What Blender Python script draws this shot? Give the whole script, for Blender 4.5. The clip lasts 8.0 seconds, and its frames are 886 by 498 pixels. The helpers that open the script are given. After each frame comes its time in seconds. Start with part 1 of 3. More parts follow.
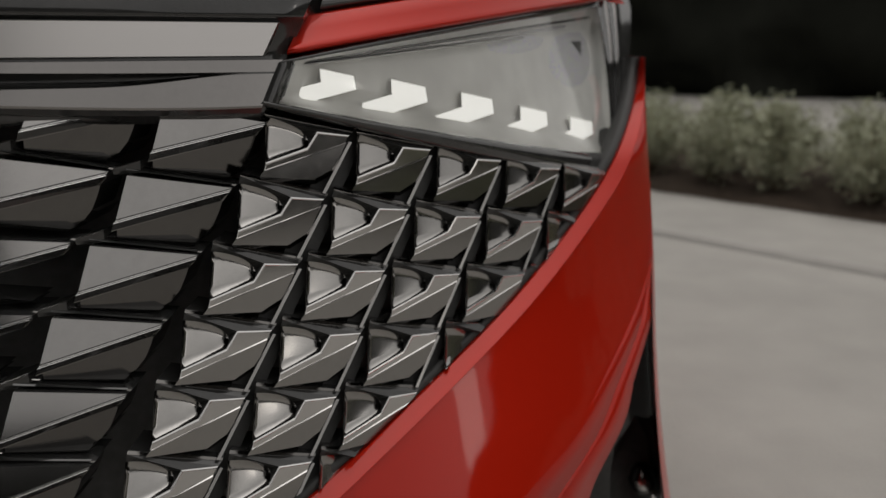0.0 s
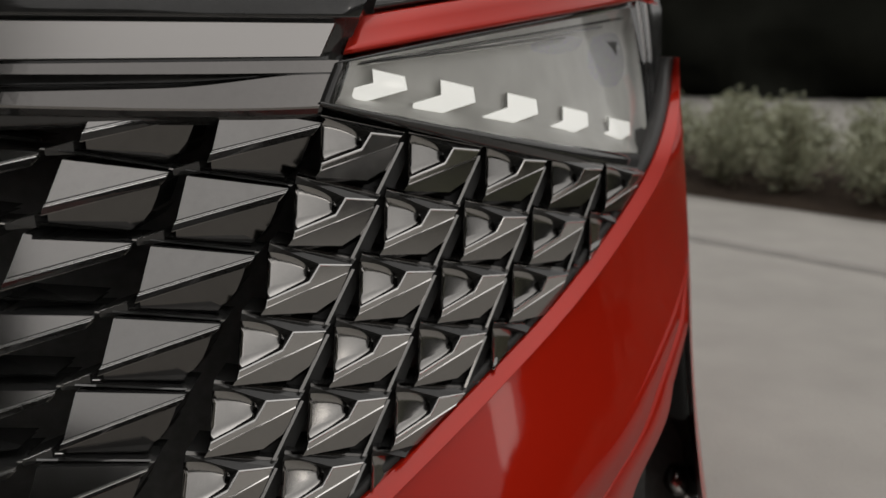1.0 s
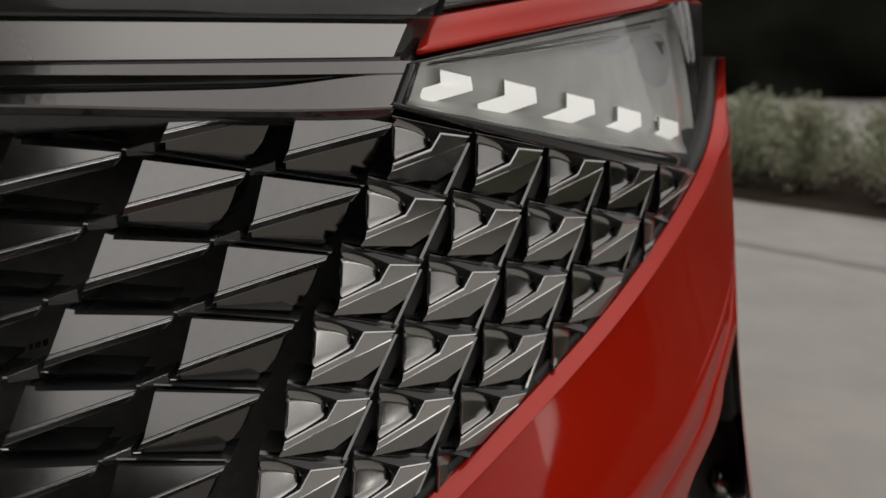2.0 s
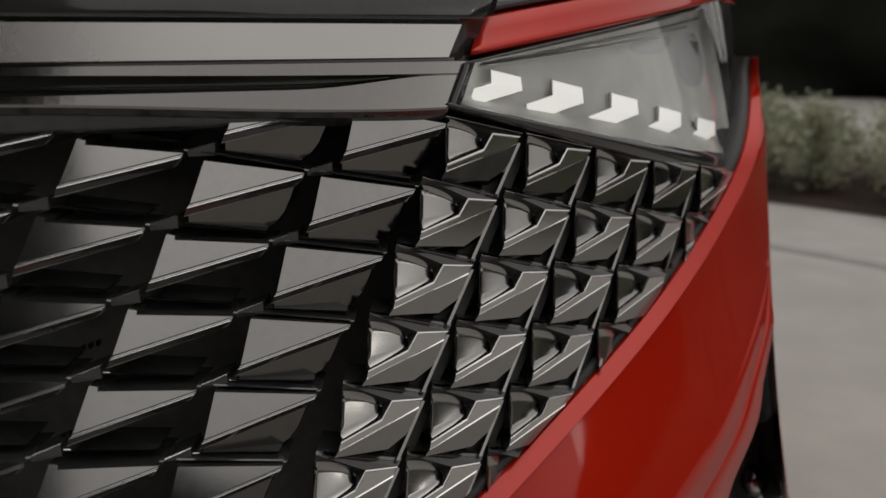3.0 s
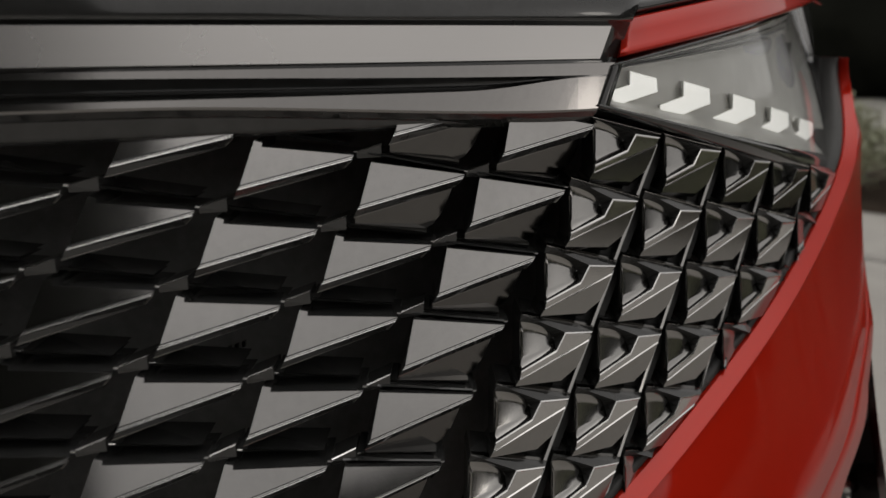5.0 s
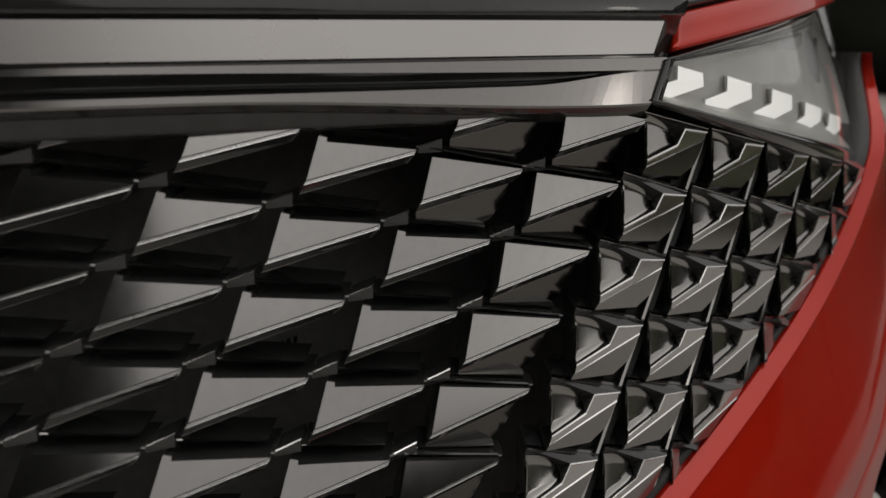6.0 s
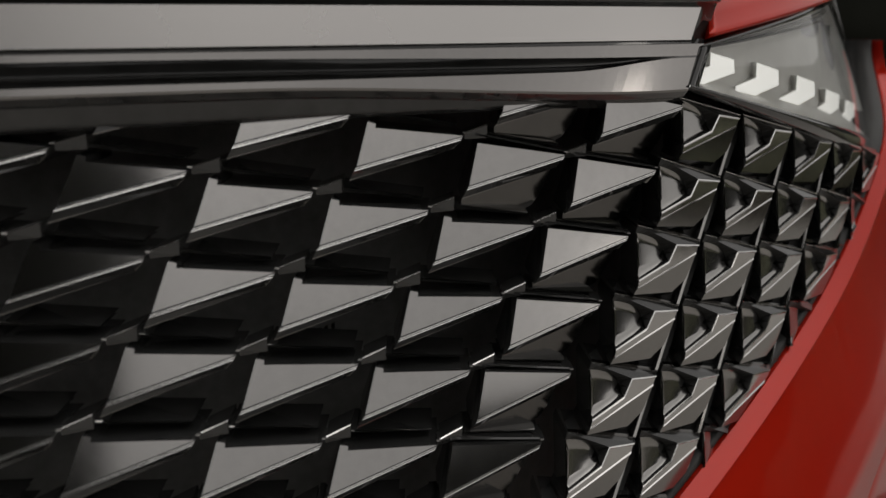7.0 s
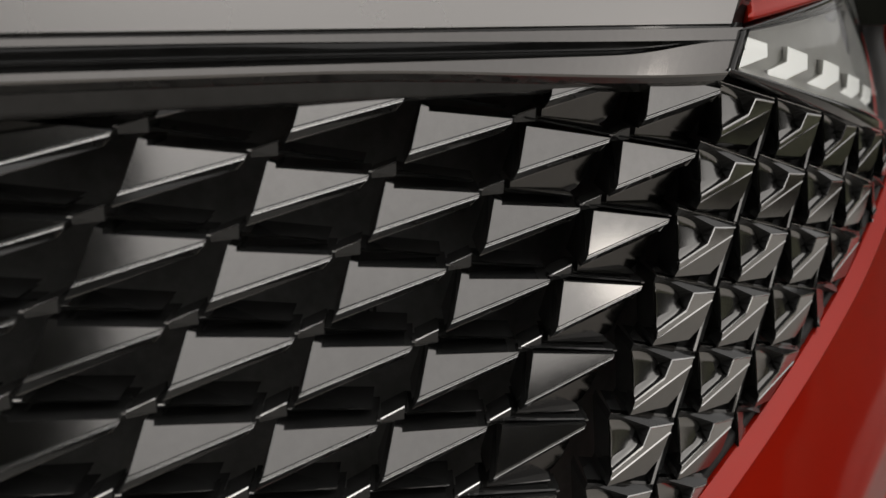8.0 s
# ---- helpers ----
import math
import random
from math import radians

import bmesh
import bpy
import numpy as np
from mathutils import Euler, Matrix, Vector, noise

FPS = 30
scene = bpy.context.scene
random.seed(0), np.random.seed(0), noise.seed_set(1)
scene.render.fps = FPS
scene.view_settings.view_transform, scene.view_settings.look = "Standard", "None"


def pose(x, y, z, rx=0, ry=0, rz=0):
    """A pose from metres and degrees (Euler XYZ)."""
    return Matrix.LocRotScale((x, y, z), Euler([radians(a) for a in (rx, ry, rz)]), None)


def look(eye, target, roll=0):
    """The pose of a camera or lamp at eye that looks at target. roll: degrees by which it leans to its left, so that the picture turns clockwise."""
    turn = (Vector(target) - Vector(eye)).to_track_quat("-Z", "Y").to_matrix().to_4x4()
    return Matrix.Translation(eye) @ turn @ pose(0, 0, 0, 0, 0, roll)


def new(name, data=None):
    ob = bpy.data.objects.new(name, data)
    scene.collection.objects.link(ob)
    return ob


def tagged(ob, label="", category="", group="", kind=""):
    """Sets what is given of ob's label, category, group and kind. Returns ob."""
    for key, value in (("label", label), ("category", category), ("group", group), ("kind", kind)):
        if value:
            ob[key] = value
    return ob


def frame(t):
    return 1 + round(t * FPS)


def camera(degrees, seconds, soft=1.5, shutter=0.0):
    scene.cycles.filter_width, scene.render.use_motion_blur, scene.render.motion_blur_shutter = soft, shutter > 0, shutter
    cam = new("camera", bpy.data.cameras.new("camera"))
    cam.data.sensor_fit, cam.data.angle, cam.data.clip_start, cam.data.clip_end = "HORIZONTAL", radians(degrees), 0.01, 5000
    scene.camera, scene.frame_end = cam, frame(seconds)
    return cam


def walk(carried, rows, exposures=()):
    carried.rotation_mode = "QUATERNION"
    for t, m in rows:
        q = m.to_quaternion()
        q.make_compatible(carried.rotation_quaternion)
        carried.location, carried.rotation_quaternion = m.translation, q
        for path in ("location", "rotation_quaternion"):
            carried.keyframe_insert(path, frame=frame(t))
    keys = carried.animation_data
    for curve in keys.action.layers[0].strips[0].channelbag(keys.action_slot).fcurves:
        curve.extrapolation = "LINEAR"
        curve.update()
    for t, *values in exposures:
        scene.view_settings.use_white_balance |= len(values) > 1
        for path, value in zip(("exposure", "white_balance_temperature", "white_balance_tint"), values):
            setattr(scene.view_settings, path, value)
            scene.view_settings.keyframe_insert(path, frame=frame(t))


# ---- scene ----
# camera and walk
cam = camera(56.0, 8.0)
cam.data.dof.use_dof = True
cam.data.dof.focus_distance = 0.74
cam.data.dof.aperture_fstop = 4.5
METRES, EYE, TILT, LEAN, TURN = 0.45, 0.9, -14.0, 0.0, 0.0
ROWS = [
    (0.0, 0.0, 0.0, 0.0, 0.0, 0.0, -0.0),
    (0.5, -0.0366, -0.0004, -0.0017, 0.08, 0.06, 0.01),
    (1.0, -0.1054, -0.0002, -0.0031, 0.21, 0.12, 0.08),
    (1.5, -0.1785, -0.0019, -0.0016, 0.39, 0.08, 0.03),
    (3.0, -0.3414, -0.0044, 0.001, 0.71, 0.03, 0.03),
    (3.5, -0.4029, -0.0069, 0.0005, 0.83, 0.06, 0.06),
    (4.0, -0.4794, -0.0107, -0.0002, 0.98, 0.11, 0.1),
    (4.5, -0.5515, -0.013, -0.0015, 1.12, 0.18, 0.14),
    (5.0, -0.632, -0.0159, -0.0011, 0.96, 0.18, 0.19),
    (6.5, -0.8208, -0.0229, -0.0048, -0.45, -0.42, 0.52),
    (7.0, -0.8778, -0.0247, -0.0091, -1.09, -0.81, 0.67),
    (7.5, -0.9316, -0.0275, -0.0119, -1.69, -1.24, 0.78),
    (8.0, -0.9987, -0.0301, -0.0172, -2.27, -1.62, 0.96),
]
walk(cam, [(t, pose(0, 0, EYE, TILT, LEAN, TURN) @ pose(METRES * x, METRES * y, METRES * z, 90 + pitch, roll, yaw)) for t, x, y, z, yaw, pitch, roll in ROWS])

# world, sun
SUN_HEIGHT, SUN_TURN = 8.0, 110.0
world = bpy.data.worlds.new("overcast_sky")
scene.world = world
world.use_nodes = True
wn = world.node_tree
sky = wn.nodes.new("ShaderNodeTexSky")
sky.sky_type, sky.sun_disc = "NISHITA", False
sky.sun_elevation, sky.sun_rotation = radians(SUN_HEIGHT), radians(SUN_TURN)
sky.dust_density, sky.air_density = 6.0, 1.0
grey = wn.nodes.new("ShaderNodeHueSaturation")
grey.inputs["Saturation"].default_value = 0.12
wn.links.new(sky.outputs[0], grey.inputs["Color"])
back = wn.nodes["Background"]
back.inputs["Strength"].default_value = 0.10
cloud = wn.nodes.new("ShaderNodeMix")
cloud.data_type = "RGBA"
cloud.inputs[0].default_value = 0.94
# overcast: dim towards the horizon, bright overhead
around, height, dome = wn.nodes.new("ShaderNodeTexCoord"), wn.nodes.new("ShaderNodeSeparateXYZ"), wn.nodes.new("ShaderNodeValToRGB")
dome.color_ramp.interpolation = "B_SPLINE"
dome.color_ramp.elements[0].color, dome.color_ramp.elements[1].color = (0.20, 0.195, 0.19, 1), (0.85, 0.82, 0.79, 1)
for place, v in ((0.45, 0.22), (0.70, 0.30), (0.85, 0.46)):
    dome.color_ramp.elements.new(place).color = (v, v * 0.97, v * 0.94, 1)
bright = wn.nodes.new("ShaderNodeVectorMath")
bright.operation = "SCALE"
bright.inputs["Scale"].default_value = 25.0
wn.links.new(around.outputs["Generated"], height.inputs[0])
wn.links.new(height.outputs["Z"], dome.inputs[0])
wn.links.new(dome.outputs[0], bright.inputs[0])
wn.links.new(bright.outputs[0], cloud.inputs[7])
wn.links.new(grey.outputs[0], cloud.inputs[6])
wn.links.new(cloud.outputs[2], back.inputs["Color"])
sun = new("sun", bpy.data.lights.new("sun", "SUN"))
sun.data.energy, sun.data.angle, sun.data.color = 0.014, radians(5), (1.0, 0.93, 0.85)
e, a = radians(SUN_HEIGHT), radians(SUN_TURN)
sun.matrix_world = look((0, 0, 0), (-math.sin(a) * math.cos(e), -math.cos(a) * math.cos(e), -math.sin(e)))


# materials
def material(name, colour, rough, metal=0.0, coat=0.0, vary=0.12, grain=40.0, rough_vary=0.1, bump=0.0, bump_scale=400.0, specular=0.5):
    """A surface with colour and gloss that wander at two scales, and fine relief."""
    m = bpy.data.materials.new(name)
    m.use_nodes = True
    nt, bsdf = m.node_tree, m.node_tree.nodes["Principled BSDF"]
    coord = nt.nodes.new("ShaderNodeTexCoord")
    big, fine = nt.nodes.new("ShaderNodeTexNoise"), nt.nodes.new("ShaderNodeTexNoise")
    big.inputs["Scale"].default_value, fine.inputs["Scale"].default_value = grain * 0.15, grain
    big.inputs["Detail"].default_value, fine.inputs["Detail"].default_value = 3, 6
    for n in (big, fine):
        nt.links.new(coord.outputs["Object"], n.inputs["Vector"])
    both = nt.nodes.new("ShaderNodeMath")
    both.operation = "MULTIPLY_ADD"
    both.inputs[1].default_value = 0.5
    nt.links.new(fine.outputs[0], both.inputs[0])
    half = nt.nodes.new("ShaderNodeMath")
    half.operation = "MULTIPLY"
    half.inputs[1].default_value = 0.5
    nt.links.new(big.outputs[0], half.inputs[0])
    nt.links.new(half.outputs[0], both.inputs[2])
    ramp = nt.nodes.new("ShaderNodeValToRGB")
    ramp.color_ramp.elements[0].position, ramp.color_ramp.elements[1].position = 0.3, 0.7
    ramp.color_ramp.elements[0].color = (*[v * (1 - vary) for v in colour], 1)
    ramp.color_ramp.elements[1].color = (*[min(1, v * (1 + vary)) for v in colour], 1)
    nt.links.new(both.outputs[0], ramp.inputs[0])
    nt.links.new(ramp.outputs[0], bsdf.inputs["Base Color"])
    gloss = nt.nodes.new("ShaderNodeMapRange")
    gloss.inputs[1].default_value, gloss.inputs[2].default_value = 0.3, 0.7
    gloss.inputs[3].default_value, gloss.inputs[4].default_value = max(0.0, rough * (1 - rough_vary)), min(1, rough * (1 + rough_vary))
    nt.links.new(both.outputs[0], gloss.inputs[0])
    nt.links.new(gloss.outputs[0], bsdf.inputs["Roughness"])
    bsdf.inputs["Metallic"].default_value = metal
    bsdf.inputs["Coat Weight"].default_value = coat
    bsdf.inputs["Coat Roughness"].default_value = 0.04
    bsdf.inputs["Specular IOR Level"].default_value = specular
    if bump:
        relief, b = nt.nodes.new("ShaderNodeTexNoise"), nt.nodes.new("ShaderNodeBump")
        relief.inputs["Scale"].default_value, relief.inputs["Detail"].default_value = bump_scale, 8
        nt.links.new(coord.outputs["Object"], relief.inputs["Vector"])
        b.inputs["Strength"].default_value, b.inputs["Distance"].default_value = bump, 1.0 / bump_scale
        nt.links.new(relief.outputs[0], b.inputs["Height"])
        nt.links.new(b.outputs[0], bsdf.inputs["Normal"])
    return m


RED = material("red_paint", (0.47, 0.0125, 0.002), 0.32, metal=0.25, coat=0.65, vary=0.03, grain=5, rough_vary=0.03, specular=0.05)
BLACK = material("gloss_black_plastic", (0.032, 0.032, 0.0315), 0.09, coat=0.6, vary=0.3, grain=60, rough_vary=0.3)
VOID = material("matt_black_plastic", (0.075, 0.075, 0.073), 0.55, vary=0.3, grain=80, specular=0.3)
# black backing lifted to grey: lens veil put into the colour
LIFTED_BACK = material("veil_lifted_backing", (0.20, 0.20, 0.197), 0.6, vary=0.3, grain=80, specular=0.3)
SMOKE = material("smoked_chrome", (0.325, 0.317, 0.31), 0.11, metal=1.0, vary=0.06, grain=120, rough_vary=0.15)
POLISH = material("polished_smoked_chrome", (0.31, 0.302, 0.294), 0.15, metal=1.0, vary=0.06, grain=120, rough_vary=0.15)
# bright copy of the tile chrome, for highlights painted along edges
GLINT = material("edge_glint_chrome", (0.78, 0.77, 0.76), 0.20, metal=1.0, vary=0.06, grain=120, rough_vary=0.15)
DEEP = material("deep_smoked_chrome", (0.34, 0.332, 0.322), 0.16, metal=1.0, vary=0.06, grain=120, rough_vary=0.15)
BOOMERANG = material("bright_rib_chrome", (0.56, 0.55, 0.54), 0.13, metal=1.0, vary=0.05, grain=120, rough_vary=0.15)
# darker copy of the tile chrome, holding the lower facets' shade in its colour
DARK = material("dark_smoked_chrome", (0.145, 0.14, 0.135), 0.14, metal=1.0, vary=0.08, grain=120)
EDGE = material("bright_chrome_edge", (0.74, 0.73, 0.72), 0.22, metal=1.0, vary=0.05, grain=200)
SATIN = material("satin_chrome", (0.52, 0.503, 0.49), 0.28, metal=1.0, vary=0.02, grain=8, rough_vary=0.04)
TRIM = material("tinted_chrome", (0.27, 0.26, 0.253), 0.12, metal=1.0, vary=0.04, grain=160)
SILVER = material("lamp_reflector", (0.90, 0.895, 0.87), 0.42, metal=0.0, vary=0.12, grain=28, rough_vary=0.2)
OPTIC = material("iridescent_optic", (0.80, 0.80, 0.78), 0.25, metal=0.0, vary=0.15, grain=22, rough_vary=0.3)
OPTIC.node_tree.nodes["Principled BSDF"].inputs["Thin Film Thickness"].default_value = 620.0
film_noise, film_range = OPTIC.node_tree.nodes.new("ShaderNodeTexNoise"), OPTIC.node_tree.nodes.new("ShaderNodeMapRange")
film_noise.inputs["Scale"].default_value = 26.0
film_range.inputs[1].default_value, film_range.inputs[2].default_value, film_range.inputs[3].default_value, film_range.inputs[4].default_value = 0.3, 0.7, 250.0, 900.0
OPTIC.node_tree.links.new(film_noise.outputs[0], film_range.inputs[0])
OPTIC.node_tree.links.new(film_range.outputs[0], OPTIC.node_tree.nodes["Principled BSDF"].inputs["Thin Film Thickness"])
OPTIC.node_tree.nodes["Principled BSDF"].inputs["Thin Film IOR"].default_value = 1.45
# iridescence put into the base colour, as soft tinted patches
sheen_tints = OPTIC.node_tree.nodes.new("ShaderNodeValToRGB")
sheen_tints.color_ramp.elements[0].position, sheen_tints.color_ramp.elements[1].position = 0.30, 0.72
sheen_tints.color_ramp.elements[0].color, sheen_tints.color_ramp.elements[1].color = (0.66, 0.70, 0.92, 1), (0.92, 0.88, 0.70, 1)
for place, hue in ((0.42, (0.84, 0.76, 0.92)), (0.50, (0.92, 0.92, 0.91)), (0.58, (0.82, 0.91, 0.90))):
    sheen_tints.color_ramp.elements.new(place).color = (*hue, 1)
OPTIC.node_tree.links.new(film_noise.outputs[0], sheen_tints.inputs[0])
OPTIC.node_tree.links.new(sheen_tints.outputs[0], OPTIC.node_tree.nodes["Principled BSDF"].inputs["Base Color"])
# also colours the tiles' brows, where it stands in for shade
RUBBER_AND_SHADE = material("rubber_and_brow_shade", (0.045, 0.045, 0.044), 0.5, vary=0.2, grain=200, specular=0.3)
CONCRETE = material("pale_concrete", (0.35, 0.336, 0.313), 0.78, vary=0.16, grain=4.0, bump=0.25, bump_scale=90, specular=0.3)
STAIN = material("stained_concrete", (0.25, 0.24, 0.225), 0.8, vary=0.2, grain=6.0, bump=0.25, bump_scale=90, specular=0.3)
SOIL = material("dark_soil", (0.045, 0.034, 0.026), 0.95, vary=0.4, grain=18, bump=0.8, bump_scale=30, specular=0.1)
LEAF = material("grey_green_leaf", (0.40, 0.415, 0.30), 0.75, vary=0.4, grain=9, specular=0.2)
STEM = material("woody_stem", (0.07, 0.05, 0.035), 0.9, vary=0.3, grain=40, specular=0.1)
# far below leaf colour: the trees' deep shade is put into it
WOODS = material("shade_black_woods", (0.014, 0.0147, 0.012), 0.95, vary=0.5, grain=1.5, specular=0.0)

GLASS = bpy.data.materials.new("clear_lens")
GLASS.use_nodes = True
gt = GLASS.node_tree
gt.nodes.remove(gt.nodes["Principled BSDF"])
mix, clear, shine = gt.nodes.new("ShaderNodeMixShader"), gt.nodes.new("ShaderNodeBsdfTransparent"), gt.nodes.new("ShaderNodeBsdfGlossy")
fres = gt.nodes.new("ShaderNodeFresnel")
fres.inputs["IOR"].default_value = 1.5
clear.inputs["Color"].default_value = (0.96, 0.96, 0.95, 1)
shine.inputs["Roughness"].default_value = 0.03
gt.links.new(fres.outputs[0], mix.inputs[0])
gt.links.new(clear.outputs[0], mix.inputs[1])
gt.links.new(shine.outputs[0], mix.inputs[2])
gt.links.new(mix.outputs[0], gt.nodes["Material Output"].inputs["Surface"])

LED = bpy.data.materials.new("daylight_led")
LED.use_nodes = True
lb = LED.node_tree.nodes["Principled BSDF"]
lb.inputs["Base Color"].default_value = (0.8, 0.8, 0.78, 1)
lb.inputs["Emission Color"].default_value = (1.0, 0.985, 0.93, 1)
lb.inputs["Emission Strength"].default_value = 0.60


# the front of the car: y of its outer skin, over x across and z up
def skin(x, z):
    u, w = x + 0.25, z - 0.7
    return 0.6859 + 0.5235 * u + 0.1423 * w + 0.4553 * u * u - 0.1578 * u * w + 0.5885 * u ** 3


def smooth(v):
    v = min(1.0, max(0.0, v))
    return v * v * (3 - 2 * v)


def lerp(p, q, t):
    return tuple(i + (j - i) * t for i, j in zip(p, q))


def along(knots, t):
    """A point at 0..1 along evenly spaced knots, eased by their neighbours."""
    f = min(max(t, 0.0), 1.0) * (len(knots) - 1)
    i = min(int(f), len(knots) - 2)
    f -= i
    p0, p1, p2, p3 = knots[max(i - 1, 0)], knots[i], knots[i + 1], knots[min(i + 2, len(knots) - 1)]
    return tuple(0.5 * (2 * b + (c - a) * f + (2 * a - 5 * b + 4 * c - d) * f * f + (3 * b - a - 3 * c + d) * f ** 3) for a, b, c, d in zip(p0, p1, p2, p3))


class Shape:
    """Collects faces and their materials for one mesh."""

    def __init__(self, *materials):
        self.bm, self.materials = bmesh.new(), materials

    def face(self, points, slot=0, soft=False):
        f = self.bm.faces.new([self.bm.verts.new(p) for p in points])
        f.material_index, f.smooth = slot, soft
        return f

    def strips(self, lines, slots=0, soft=False):
        """Quads between neighbouring lines of points."""
        for i in range(len(lines) - 1):
            slot = slots[i] if isinstance(slots, (list, tuple)) else slots
            for j in range(len(lines[i]) - 1):
                self.face((lines[i][j], lines[i][j + 1], lines[i + 1][j + 1], lines[i + 1][j]), slot, soft)

    def sheet(self, lines, slot=0, soft=True):
        """A joined, soft sheet through lines of points."""
        rows = [[self.bm.verts.new(p) for p in line] for line in lines]
        for i in range(len(rows) - 1):
            for j in range(len(rows[i]) - 1):
                f = self.bm.faces.new((rows[i][j], rows[i][j + 1], rows[i + 1][j + 1], rows[i + 1][j]))
                f.material_index, f.smooth = (slot[i] if isinstance(slot, (list, tuple)) else slot), soft

    def clip(self, place, normal):
        """Cuts away what lies beyond a plane."""
        bmesh.ops.bisect_plane(self.bm, geom=list(self.bm.verts) + list(self.bm.edges) + list(self.bm.faces), plane_co=place, plane_no=normal, clear_outer=True)

    def mesh(self, name, weld=True):
        if weld:
            bmesh.ops.remove_doubles(self.bm, verts=self.bm.verts, dist=1e-5)
        bmesh.ops.recalc_face_normals(self.bm, faces=self.bm.faces)
        data = bpy.data.meshes.new(name)
        self.bm.to_mesh(data)
        self.bm.free()
        for m in self.materials:
            data.materials.append(m)
        return data


def part(name, shape, parent, label="", weld=True):
    ob = new(name, shape.mesh(name, weld))
    ob.parent = parent
    return tagged(ob, label)


def thing(name, label, category, kind="", group=""):
    ob = new(name)
    return tagged(ob, label, category, group, kind)


# ground, bed, woods
def build_ground():
    s = Shape(CONCRETE)
    n, size = 24, 300.0
    step = [size * (2 * i / n - 1) ** 3 for i in range(n + 1)]
    s.sheet([[(x, y, 0.0) for x in step] for y in step])
    ground = new("ground", s.mesh("ground"))
    tagged(ground, "pale grey concrete forecourt with faint stains", "ground", kind="structure")


# the bed's edge runs on the line through (1.33, 5.06) and (2.24, 4.12)
EDGE_AT, EDGE_WAY, EDGE_OUT = Vector((1.33, 5.06, 0)), Vector((0.695, -0.718, 0)), Vector((0.718, 0.695, 0))


def build_bed():
    s = Shape(SOIL)
    lines = []
    for j in range(9):
        line = []
        # unseen length to the right is added for the bumper's reflections
        for i in range(86):
            p = EDGE_AT + EDGE_WAY * (-7 + i * 0.22) + EDGE_OUT * (j * 0.3)
            h = 0.0 if j == 0 else 0.045 + 0.035 * noise.noise(p * 2.2)
            line.append((p.x + 0.02 * noise.noise(p * 5), p.y, max(0.004, h)))
        lines.append(line)
    s.sheet(lines)
    bed = new("planting_bed", s.mesh("planting_bed"))
    tagged(bed, "dark bare soil bed along the edge of the concrete", "soil", kind="structure")


def build_joint():
    s = Shape(STAIN)
    lines = []
    for off in (-1.05, -0.96):
        lines.append([tuple(EDGE_AT + EDGE_WAY * (-6 + i * 0.5) + EDGE_OUT * off + Vector((0, 0, 0.004))) for i in range(30)])
    s.sheet(lines)
    joint = new("joint", s.mesh("joint"))
    tagged(joint, "shallow stained joint across the pale concrete", "joint", kind="structure")


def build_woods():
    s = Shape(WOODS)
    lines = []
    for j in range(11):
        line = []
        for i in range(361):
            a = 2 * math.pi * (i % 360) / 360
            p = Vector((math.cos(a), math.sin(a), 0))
            # unseen sides are added, their heights set by the car's reflections
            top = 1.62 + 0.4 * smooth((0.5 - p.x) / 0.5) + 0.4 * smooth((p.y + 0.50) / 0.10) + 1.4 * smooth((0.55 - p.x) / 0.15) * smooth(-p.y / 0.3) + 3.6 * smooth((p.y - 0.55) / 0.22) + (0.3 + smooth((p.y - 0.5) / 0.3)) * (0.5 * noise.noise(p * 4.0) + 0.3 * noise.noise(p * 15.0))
            # unseen tall trees before the car, on its far side, added to darken reflections
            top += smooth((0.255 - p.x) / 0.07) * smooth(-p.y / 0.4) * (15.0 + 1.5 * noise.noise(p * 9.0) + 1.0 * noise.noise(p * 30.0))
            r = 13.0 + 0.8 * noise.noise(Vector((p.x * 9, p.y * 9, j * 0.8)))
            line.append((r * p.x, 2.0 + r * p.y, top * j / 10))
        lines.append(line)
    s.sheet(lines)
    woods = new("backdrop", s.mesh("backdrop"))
    tagged(woods, "near-black wall of trees round the forecourt, deep shade in its colour", "trees", kind="structure")


